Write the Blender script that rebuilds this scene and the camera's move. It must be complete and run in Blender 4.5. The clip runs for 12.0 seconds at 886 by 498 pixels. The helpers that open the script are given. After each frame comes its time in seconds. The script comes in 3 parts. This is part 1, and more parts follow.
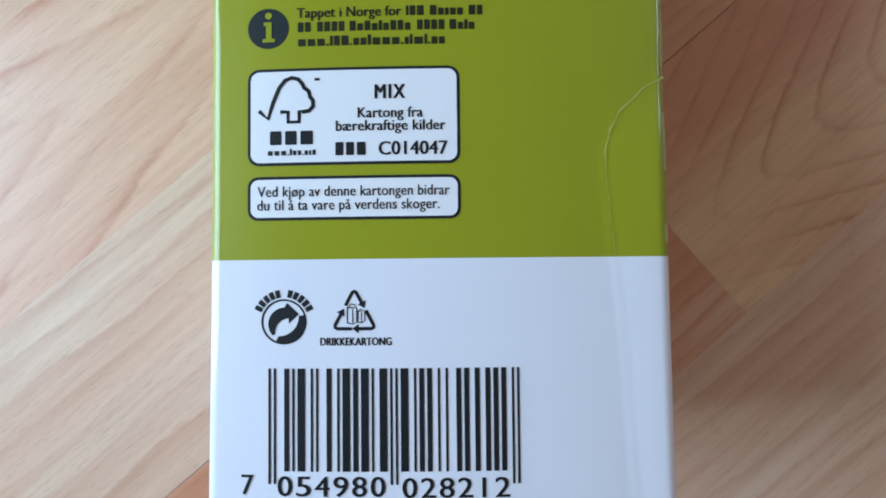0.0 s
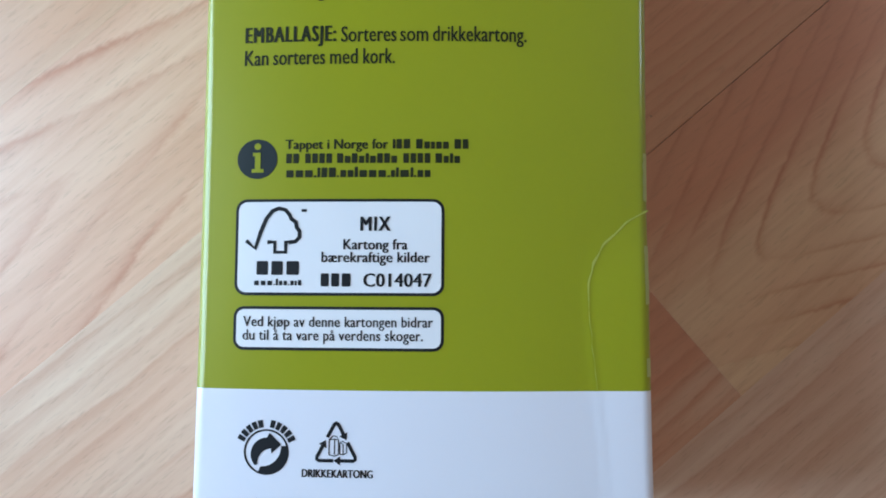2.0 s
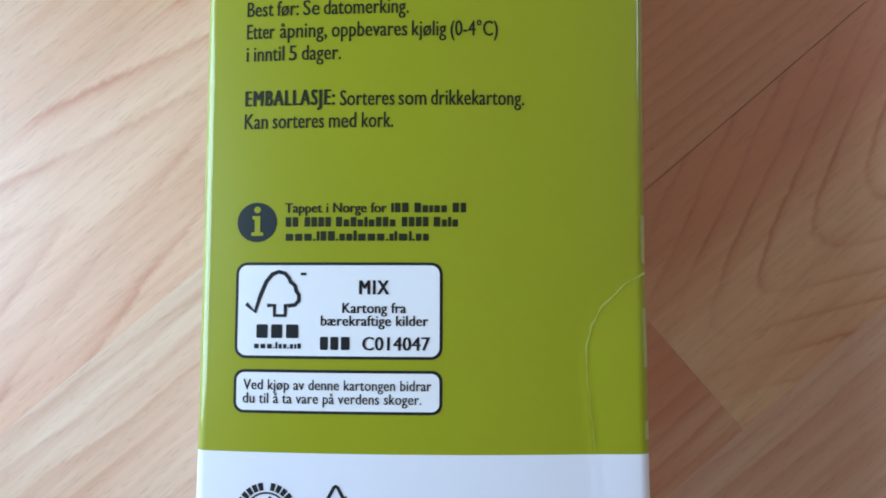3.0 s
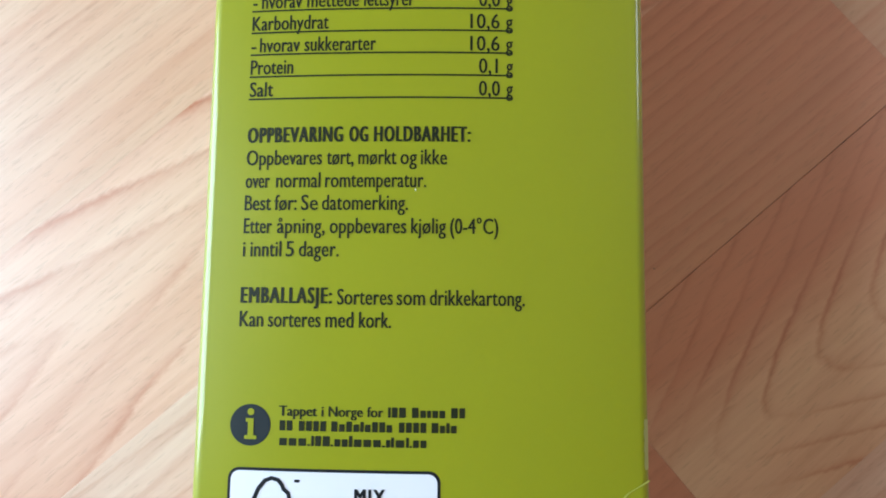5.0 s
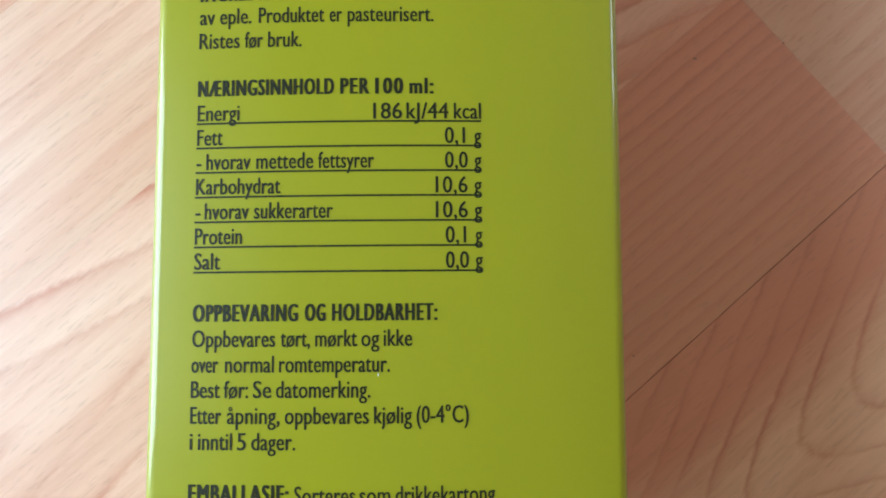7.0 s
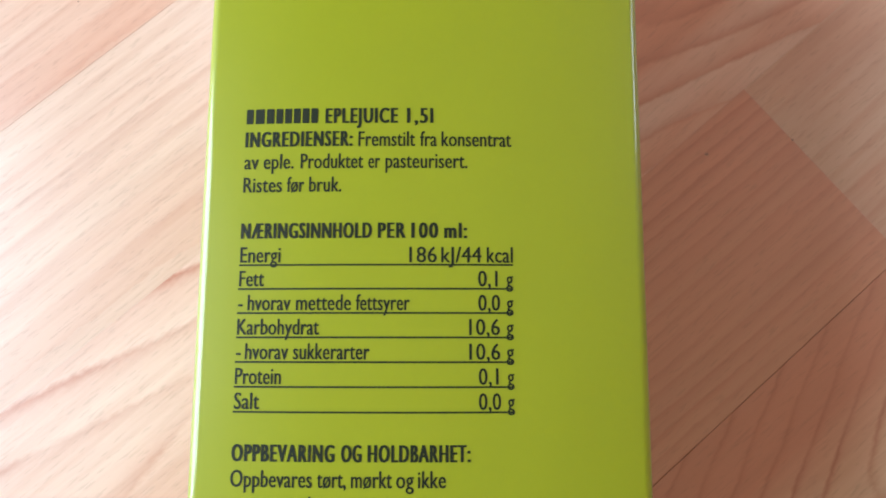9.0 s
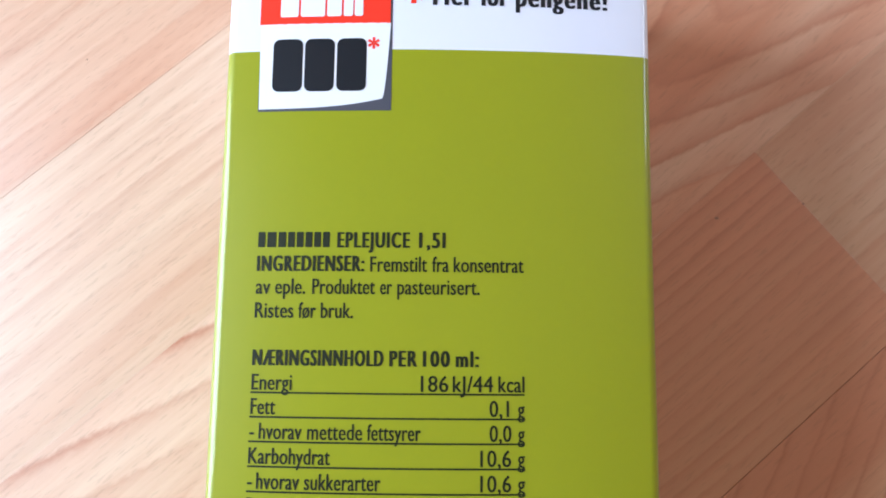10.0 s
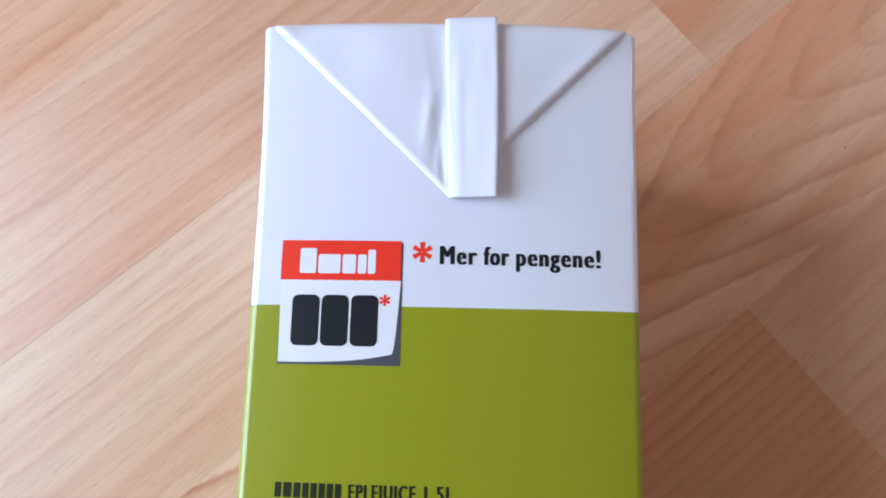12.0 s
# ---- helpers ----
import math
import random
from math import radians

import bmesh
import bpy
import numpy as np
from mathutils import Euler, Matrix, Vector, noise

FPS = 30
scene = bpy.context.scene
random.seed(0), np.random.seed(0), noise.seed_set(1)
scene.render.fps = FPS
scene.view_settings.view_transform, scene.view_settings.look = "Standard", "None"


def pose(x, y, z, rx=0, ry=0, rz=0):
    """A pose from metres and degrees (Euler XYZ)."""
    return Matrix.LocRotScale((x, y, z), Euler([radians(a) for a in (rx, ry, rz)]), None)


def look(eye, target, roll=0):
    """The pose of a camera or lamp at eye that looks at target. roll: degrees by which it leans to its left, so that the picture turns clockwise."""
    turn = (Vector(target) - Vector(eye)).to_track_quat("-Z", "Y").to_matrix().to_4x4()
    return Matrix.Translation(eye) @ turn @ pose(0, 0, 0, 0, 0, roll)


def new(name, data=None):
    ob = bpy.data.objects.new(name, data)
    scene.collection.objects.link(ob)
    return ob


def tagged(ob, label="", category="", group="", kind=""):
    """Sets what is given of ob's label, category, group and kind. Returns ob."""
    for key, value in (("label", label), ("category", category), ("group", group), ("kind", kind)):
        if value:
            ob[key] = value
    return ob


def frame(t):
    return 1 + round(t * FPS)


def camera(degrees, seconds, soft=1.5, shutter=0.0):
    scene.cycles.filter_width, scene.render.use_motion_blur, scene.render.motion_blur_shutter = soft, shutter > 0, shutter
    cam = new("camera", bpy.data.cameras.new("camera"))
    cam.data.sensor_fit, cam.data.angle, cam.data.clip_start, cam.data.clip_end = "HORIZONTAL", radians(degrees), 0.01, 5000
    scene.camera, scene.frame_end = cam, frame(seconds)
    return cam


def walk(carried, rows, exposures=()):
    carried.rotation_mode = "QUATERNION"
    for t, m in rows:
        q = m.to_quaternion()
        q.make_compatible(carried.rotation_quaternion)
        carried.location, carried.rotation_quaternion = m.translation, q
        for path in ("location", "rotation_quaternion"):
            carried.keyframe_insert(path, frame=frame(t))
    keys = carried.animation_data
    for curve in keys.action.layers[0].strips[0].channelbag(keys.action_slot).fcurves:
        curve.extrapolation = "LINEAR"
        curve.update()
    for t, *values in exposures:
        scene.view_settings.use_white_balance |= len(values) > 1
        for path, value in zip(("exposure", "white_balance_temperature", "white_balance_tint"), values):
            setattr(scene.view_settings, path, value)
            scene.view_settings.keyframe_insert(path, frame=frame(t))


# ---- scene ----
cam = camera(68.70, 12.0, 1.8)
cam.data.dof.use_dof, cam.data.dof.focus_distance, cam.data.dof.aperture_fstop = True, 0.105, 75.0
PATH = [
    (0, (0.00115, 0.00122, 0.18687), (0.00150, 0.00853, -0.01300), 2.18),
    (0.5, (0.00501, 0.00441, 0.18719), (0.00525, 0.01240, -0.01265), 1.30),
    (1, (0.00476, 0.00837, 0.18905), (0.00426, 0.01904, -0.01066), -2.77),
    (1.5, (0.00529, 0.01439, 0.18877), (0.00393, 0.02670, -0.01085), -6.25),
    (2, (0.00471, 0.01855, 0.18846), (0.00298, 0.03117, -0.01114), -7.55),
    (2.5, (0.00616, 0.02536, 0.18793), (0.00366, 0.03720, -0.01170), -11.71),
    (3, (0.00570, 0.02815, 0.18964), (0.00247, 0.04088, -0.00993), -14.10),
    (3.5, (0.00709, 0.03527, 0.18878), (0.00538, 0.05140, -0.01057), -6.01),
    (3.7, (0.00698, 0.03925, 0.18901), (0.00487, 0.05694, -0.01020), -6.64),
    (5.3, (0.00495, 0.05820, 0.18963), (0.00141, 0.07913, -0.00924), -9.10),
    (5.5, (0.00314, 0.06023, 0.18851), (0.00186, 0.07850, -0.01065), -3.58),
    (6, (0.00282, 0.06468, 0.19027), (0.00277, 0.08282, -0.00890), -0.21),
    (6.5, (0.00753, 0.07652, 0.18837), (0.00750, 0.09363, -0.01090), -0.72),
    (7, (0.00762, 0.08484, 0.18424), (0.01080, 0.10184, -0.01501), 10.16),
    (7.2, (0.00781, 0.08661, 0.18413), (0.01112, 0.10648, -0.01485), 8.79),
    (8.8, (0.00340, 0.10078, 0.18942), (0.00464, 0.12815, -0.00870), 2.30),
    (9, (0.00282, 0.10029, 0.18920), (0.00548, 0.12839, -0.00880), 5.49),
    (9.5, (0.00203, 0.11168, 0.19143), (0.00420, 0.13863, -0.00673), 4.84),
    (10, (0.00146, 0.12107, 0.19163), (0.00294, 0.14707, -0.00667), 3.75),
    (10.5, (-0.00106, 0.12899, 0.19444), (0.00163, 0.15922, -0.00325), 5.86),
    (11, (-0.00209, 0.14016, 0.19905), (-0.00007, 0.17189, 0.00159), 4.50),
    (11.5, (-0.00197, 0.14555, 0.20073), (0.00006, 0.17915, 0.00358), 4.80),
    (12, (0.00093, 0.15734, 0.20569), (0.00063, 0.19251, 0.00880), 0.69),
]
walk(cam, [(t, look(eye, target, roll)) for t, eye, target, roll in PATH],
     [(0.0, -0.26, 5380, 2), (3.5, -0.08, 5480, 3), (5.5, 0.20, 5760, 5), (7.0, 0.20, 5780, 8), (9.5, 0.36, 5720, 11), (12.0, -0.16, 5740, 12)])

# ---- light ----
MM = 0.001
world = bpy.data.worlds.new("sky")
scene.world = world
world.use_nodes = True
wn = world.node_tree.nodes
sky = wn.new("ShaderNodeTexSky")
sky.sky_type, sky.sun_disc = "NISHITA", False
sky.sun_elevation, sky.sun_rotation = radians(35), radians(200)
world.node_tree.links.new(sky.outputs[0], wn["Background"].inputs[0])
wn["Background"].inputs[1].default_value = 0.08

WX, WY0, WY1, WZ0, WZ1 = -0.90, -0.16, 0.50, 0.14, 1.10   # window opening in the west wall
RX1, EY0, EY1, EZ0, EZ1 = 2.6, 0.95, 1.75, 0.90, 1.90      # smaller opening far off in the east wall


def window_light(x, turn, y0, y1, z0, z1, energy, tint):
    """The sky's light in a window opening."""
    lamp = bpy.data.lights.new("window_light", "AREA")
    lamp.shape, lamp.size, lamp.size_y = "RECTANGLE", z1 - z0, y1 - y0
    lamp.energy, lamp.color = energy, tint
    new("window_light", lamp).matrix_world = pose(x, (y0 + y1) / 2, (z0 + z1) / 2, 0, turn, 0)


window_light(WX - 0.05, -90, WY0, WY1, WZ0, WZ1, 28.5, (0.73, 0.89, 1.0))
window_light(RX1 + 0.05, 90, EY0, EY1, EZ0, EZ1, 20.0, (0.84, 0.92, 0.98))

# ---- materials ----
def nodes_of(m):
    m.use_nodes = True
    t = m.node_tree
    return t, t.nodes, t.links, t.nodes["Principled BSDF"]


def math_node(t, op, a, b=None, c=None, clamp=False):
    n = t.nodes.new("ShaderNodeMath")
    n.operation, n.use_clamp = op, clamp
    for k, v in enumerate((a, b, c)):
        if v is None:
            continue
        if isinstance(v, (int, float)):
            n.inputs[k].default_value = v
        else:
            t.links.new(v, n.inputs[k])
    return n.outputs[0]


def mix_node(t, fac, a, b, mode="MIX"):
    n = t.nodes.new("ShaderNodeMix")
    n.data_type, n.blend_type = "RGBA", mode
    for key, v in ((0, fac), (6, a), (7, b)):
        if isinstance(v, (int, float)):
            n.inputs[key].default_value = v
        elif isinstance(v, tuple):
            n.inputs[key].default_value = (*v, 1)
        else:
            t.links.new(v, n.inputs[key])
    return n.outputs[2]


def noise_node(t, vec, scale, detail=3.0, rough=0.55):
    n = t.nodes.new("ShaderNodeTexNoise")
    n.inputs["Scale"].default_value, n.inputs["Detail"].default_value, n.inputs["Roughness"].default_value = scale, detail, rough
    t.links.new(vec, n.inputs["Vector"])
    return n.outputs[0]


def stretch(t, vec, sx, sy, sz=1.0):
    n = t.nodes.new("ShaderNodeMapping")
    n.inputs["Scale"].default_value = (sx, sy, sz)
    t.links.new(vec, n.inputs["Vector"])
    return n.outputs[0]


def ramp(t, fac, lo, hi):
    n = t.nodes.new("ShaderNodeMapRange")
    n.inputs[1].default_value, n.inputs[2].default_value = lo, hi
    t.links.new(fac, n.inputs[0])
    return n.outputs[0]


PALE = (0.80, 0.612, 0.465)
LIGHT, DARK, RED = (0.75, 0.540, 0.380), (0.46, 0.160, 0.080), (0.62, 0.270, 0.150)


def wood(name, tip=(0.0, -0.06), way=1, across=0.008, along=0.20, phase=0.0, lines=0.5, red=0.35, core=0.006, wobble=0.5, light=LIGHT, sharp=4.0, inside=False, zone=0.22):
    """Beech: growth rings that run along x, and close to a point at tip where along is short."""
    m = bpy.data.materials.new(name)
    t, nodes, links, bsdf = nodes_of(m)
    tc, info = nodes.new("ShaderNodeTexCoord"), nodes.new("ShaderNodeObjectInfo")
    co = tc.outputs["Object"]
    sep = nodes.new("ShaderNodeSeparateXYZ")
    links.new(co, sep.inputs[0])
    x, y = sep.outputs[0], sep.outputs[1]
    shift = nodes.new("ShaderNodeVectorMath")
    shift.operation = "ADD"
    links.new(co, shift.inputs[0])
    cmb = nodes.new("ShaderNodeCombineXYZ")
    for k in range(3):
        links.new(math_node(t, "MULTIPLY", info.outputs["Random"], 3.7 + 2.1 * k), cmb.inputs[k])
    links.new(cmb.outputs[0], shift.inputs[1])
    vec = shift.outputs[0]
    warp = noise_node(t, stretch(t, vec, 9, 26), 1.0, 2.0)
    warp2 = noise_node(t, stretch(t, vec, 40, 160), 1.0, 2.0)
    dy = math_node(t, "SUBTRACT", y, tip[1])
    q = math_node(t, "SQRT", math_node(t, "ADD", math_node(t, "MULTIPLY", dy, dy), core * core))
    h = math_node(t, "DIVIDE", q, across)
    h = math_node(t, "ADD", h, math_node(t, "DIVIDE", math_node(t, "SUBTRACT", x, tip[0]), along * way))
    h = math_node(t, "ADD", h, math_node(t, "MULTIPLY", math_node(t, "SUBTRACT", warp, 0.5), wobble * 4))
    h = math_node(t, "ADD", h, math_node(t, "MULTIPLY", math_node(t, "SUBTRACT", warp2, 0.5), wobble * 0.8))
    fuzz = noise_node(t, stretch(t, vec, 330, 900), 1.0, 2.0)
    h = math_node(t, "ADD", h, math_node(t, "MULTIPLY", math_node(t, "SUBTRACT", fuzz, 0.5), 0.16))
    h = math_node(t, "ADD", h, phase - core / across)
    saw = math_node(t, "FRACT", h)
    ring = nodes.new("ShaderNodeTexWhiteNoise")
    ring.noise_dimensions = "1D"
    links.new(math_node(t, "ADD", math_node(t, "FLOOR", h), 0.37), ring.inputs["W"])
    # a ring darkens slowly and ends at a sharp line
    late = math_node(t, "POWER", saw, sharp)
    early = math_node(t, "SUBTRACT", 1.0, math_node(t, "MULTIPLY", saw, 9.0), clamp=True)
    line = math_node(t, "MAXIMUM", late, early)
    fade = ramp(t, noise_node(t, stretch(t, vec, 12, 55), 1.0, 3.0), 0.25, 0.72)
    line = math_node(t, "MULTIPLY", math_node(t, "MULTIPLY", line, fade), lines, clamp=True)
    if inside:   # rings fade out ahead of the first point
        ahead = math_node(t, "MULTIPLY", math_node(t, "SUBTRACT", x, tip[0] + 0.005 * way), float(way))
        line = math_node(t, "MULTIPLY", line, math_node(t, "MAXIMUM", 0.28, math_node(t, "SUBTRACT", 1.0, math_node(t, "MULTIPLY", ahead, 60.0), clamp=True)))
    broad = ramp(t, noise_node(t, stretch(t, vec, 5, 34), 1.0, 3.0), 0.32, 0.72)
    tone = math_node(t, "MULTIPLY", broad, red * 1.4, clamp=True)
    tone = math_node(t, "ADD", tone, red * 0.35, clamp=True)
    # some years' wood is redder than others
    tone = math_node(t, "ADD", tone, math_node(t, "MULTIPLY", math_node(t, "SUBTRACT", ring.outputs[0], 0.4), zone), clamp=True)
    if inside:   # the wood round the points is redder than the wood within
        tone = math_node(t, "ADD", tone, math_node(t, "MULTIPLY", ramp(t, math_node(t, "ADD", dy, math_node(t, "MULTIPLY", math_node(t, "SUBTRACT", warp, 0.5), 0.02)), 0.004, 0.032), 0.95), clamp=True)
    col = mix_node(t, tone, light, RED)
    col = mix_node(t, line, col, DARK)
    streak = ramp(t, noise_node(t, stretch(t, vec, 16, 330), 1.0, 3.0, 0.6), 0.38, 0.68)
    col = mix_node(t, math_node(t, "MULTIPLY", streak, 0.32), col, (0.50, 0.225, 0.125))
    vein = ramp(t, noise_node(t, stretch(t, vec, 7, 150), 1.0, 3.0, 0.6), 0.58, 0.70)
    col = mix_node(t, math_node(t, "MULTIPLY", vein, 0.16), col, (0.46, 0.20, 0.11))
    pore = ramp(t, noise_node(t, stretch(t, vec, 200, 1500), 1.0, 1.0), 0.58, 0.72)
    col = mix_node(t, math_node(t, "MULTIPLY", pore, 0.17), col, (0.24, 0.115, 0.06))
    vary = math_node(t, "ADD", math_node(t, "MULTIPLY", info.outputs["Random"], 0.16), 0.92)
    hsv = nodes.new("ShaderNodeHueSaturation")
    links.new(vary, hsv.inputs["Value"])
    links.new(col, hsv.inputs["Color"])
    links.new(hsv.outputs[0], bsdf.inputs["Base Color"])
    smear = noise_node(t, stretch(t, vec, 11, 11), 1.0, 2.0)
    links.new(math_node(t, "ADD", math_node(t, "MULTIPLY", smear, 0.08), 0.33), bsdf.inputs["Roughness"])
    bsdf.inputs["Specular IOR Level"].default_value = 0.62
    return m


def board(name, col, rough=0.3, coat=0.25, mottle=0.05, fibre=0.06):
    """Coated carton board: printed, faintly mottled, with a low sheen and a slightly uneven surface."""
    m = bpy.data.materials.new(name)
    t, nodes, links, bsdf = nodes_of(m)
    co = nodes.new("ShaderNodeTexCoord").outputs["Object"]
    big, small = noise_node(t, co, 45, 3.0), noise_node(t, co, 2600, 2.0)
    fac = math_node(t, "ADD", math_node(t, "MULTIPLY", big, mottle * 2), math_node(t, "MULTIPLY", small, mottle), clamp=True)
    links.new(mix_node(t, fac, col, tuple(c * 0.72 for c in col)), bsdf.inputs["Base Color"])
    links.new(math_node(t, "ADD", math_node(t, "MULTIPLY", big, 0.08), rough - 0.04), bsdf.inputs["Roughness"])
    bsdf.inputs["Coat Weight"].default_value, bsdf.inputs["Coat Roughness"].default_value = coat, 0.09
    bsdf.inputs["Specular IOR Level"].default_value = 0.25 if coat > 0.1 else 0.2
    bump = nodes.new("ShaderNodeBump")
    bump.inputs["Strength"].default_value, bump.inputs["Distance"].default_value = fibre, 0.0004
    links.new(math_node(t, "ADD", noise_node(t, co, 120, 2.0), math_node(t, "MULTIPLY", small, 0.06)), bump.inputs["Height"])
    links.new(bump.outputs[0], bsdf.inputs["Normal"])
    return m


def plaster(name, col):
    m = bpy.data.materials.new(name)
    t, nodes, links, bsdf = nodes_of(m)
    co = nodes.new("ShaderNodeTexCoord").outputs["Object"]
    links.new(mix_node(t, noise_node(t, co, 3.0), col, tuple(c * 0.92 for c in col)), bsdf.inputs["Base Color"])
    bsdf.inputs["Roughness"].default_value = 0.85
    bump = nodes.new("ShaderNodeBump")
    bump.inputs["Strength"].default_value, bump.inputs["Distance"].default_value = 0.2, 0.002
    links.new(noise_node(t, co, 180), bump.inputs["Height"])
    links.new(bump.outputs[0], bsdf.inputs["Normal"])
    return m


GREEN = board("green_print", (0.296, 0.312, 0.004), 0.40, 0.62, 0.09)
WHITE = board("white_board", (0.77, 0.762, 0.86), 0.45, 0.80, 0.03)
PAPER = board("white_print", (0.81, 0.80, 0.85), 0.38, 0.25, 0.03)
INK = board("black_ink", (0.012, 0.013, 0.017), 0.46, 0.0)
OLIVE = board("dark_text_ink", (0.018, 0.022, 0.008), 0.46, 0.0)
SLATE = board("slate_ink", (0.016, 0.022, 0.025), 0.46, 0.0)
GREY = board("grey_ink", (0.075, 0.075, 0.095), 0.40, 0.15)
REDINK = board("red_ink", (0.88, 0.040, 0.018), 0.36, 0.25)
WALL = plaster("wall_paint", (0.84, 0.68, 0.54))
CEIL = plaster("ceiling_paint", (0.78, 0.66, 0.54))


# ---- building helpers ----
def mesh_object(name, bm, material, parent=None, label="", smooth=False):
    me = bpy.data.meshes.new(name)
    bm.to_mesh(me)
    bm.free()
    for m in material if isinstance(material, list) else [material]:
        me.materials.append(m)
    if smooth:
        for p in me.polygons:
            p.use_smooth = True
    ob = new(name, me)
    ob.parent = parent
    return tagged(ob, label) if label else ob


def part(name, bm, material, parent, label="", smooth=False):
    return mesh_object(name, bm, material, parent, label, smooth)


def add_box(bm, a, b):
    made = bmesh.ops.create_cube(bm, size=1)["verts"]
    for v in made:
        v.co = [a[i] + (v.co[i] + 0.5) * (b[i] - a[i]) for i in range(3)]
    return made


# ---- room that closes the place ----
def wall(name, boxes, material, label):
    bm = bmesh.new()
    for a, b in boxes:
        add_box(bm, a, b)
    return tagged(mesh_object(name, bm, material), label, "wall" if "wall" in name else name, kind="structure")


RY0, RY1, RZ = -3.6, 2.5, 2.5
wall("wall_west", [((WX - 0.2, RY0, 0), (WX, WY0, RZ)), ((WX - 0.2, WY1, 0), (WX, RY1, RZ)),
                   ((WX - 0.2, WY0, 0), (WX, WY1, WZ0)), ((WX - 0.2, WY0, WZ1), (WX, WY1, RZ))], WALL, "plain sand-coloured painted wall with a window opening")
wall("wall_east", [((RX1, RY0, 0), (RX1 + 0.2, EY0, RZ)), ((RX1, EY1, 0), (RX1 + 0.2, RY1, RZ)),
                   ((RX1, EY0, 0), (RX1 + 0.2, EY1, EZ0)), ((RX1, EY0, EZ1), (RX1 + 0.2, EY1, RZ))], WALL, "plain sand-coloured painted wall with a smaller window opening")
wall("wall_north", [((WX - 0.2, RY1, 0), (RX1 + 0.2, RY1 + 0.2, RZ))], WALL, "plain sand-coloured painted room wall")
wall("wall_south", [((WX - 0.2, RY0 - 0.2, 0), (RX1 + 0.2, RY0, RZ))], WALL, "plain sand-coloured painted room wall")
wall("ceiling", [((WX - 0.2, RY0 - 0.2, RZ), (RX1 + 0.2, RY1 + 0.2, RZ + 0.1))], CEIL, "plain white painted room ceiling")

# ---- laminate floor: strips at 40.5 degrees, three to a board ----
THETA = 40.5
bm = bmesh.new()
add_box(bm, (WX - 0.2, RY0 - 0.2, -0.03), (RX1 + 0.2, RY1 + 0.2, -0.008))
floor = tagged(mesh_object("floor", bm, wood("floor_core", lines=0.2)), "beech laminate floor of pale diagonal strips", "floor", kind="structure")
spin = Matrix.Rotation(radians(THETA), 4, "Z")
GENERAL = [wood("beech_a", (0, -0.07), 1, 0.011, 0.30, 0.2, 0.40, 0.25, wobble=0.6),
           wood("beech_b", (0, 0.08), -1, 0.008, 0.24, 0.5, 0.45, 0.45, wobble=0.7),
           wood("beech_c", (0.03, 0.004), 1, 0.0075, 0.030, 0.1, 0.50, 0.40, core=0.008)]
SEAMS = [-0.0662 - 0.0675 * k for k in range(72, 0, -1)] + [-0.0662, 0.0036, 0.0710, 0.1385, 0.2060] + [0.2060 + 0.0675 * k for k in range(1, 36)]
ZERO = SEAMS.index(0.0036)


def plank_mesh(length, width, gap_low, gap_high):
    """A strip with its upper edges eased; gap_low and gap_high are the open joints along its two long sides."""
    bm = bmesh.new()
    x0, x1, y0, y1, e = -length / 2 + 2e-5, length / 2 - 2e-5, -width / 2 + gap_low, width / 2 - gap_high, 8.0e-5
    low = [bm.verts.new(p) for p in ((x0, y0, -0.008), (x1, y0, -0.008), (x1, y1, -0.008), (x0, y1, -0.008))]
    mid = [bm.verts.new(p) for p in ((x0, y0, -e / 3), (x1, y0, -e / 3), (x1, y1, -e / 3), (x0, y1, -e / 3))]
    top = [bm.verts.new(p) for p in ((x0 + e, y0 + e, 0), (x1 - e, y0 + e, 0), (x1 - e, y1 - e, 0), (x0 + e, y1 - e, 0))]
    for lower, upper in ((low, mid), (mid, top)):
        for k in range(4):
            bm.faces.new((lower[k], lower[(k + 1) % 4], upper[(k + 1) % 4], upper[k]))
    bm.faces.new(top)
    bm.faces.new(low[::-1])
    return bm


# strips whose joints and figure are known: strip number from the open joint, start, end, material
def figured(name, row, u0, u1, tip, **more):
    v0, v1 = SEAMS[ZERO + row], SEAMS[ZERO + row + 1]
    return row, u0, u1, wood(name, (tip[0] - (u0 + u1) / 2, tip[1] - (v0 + v1) / 2), **more)


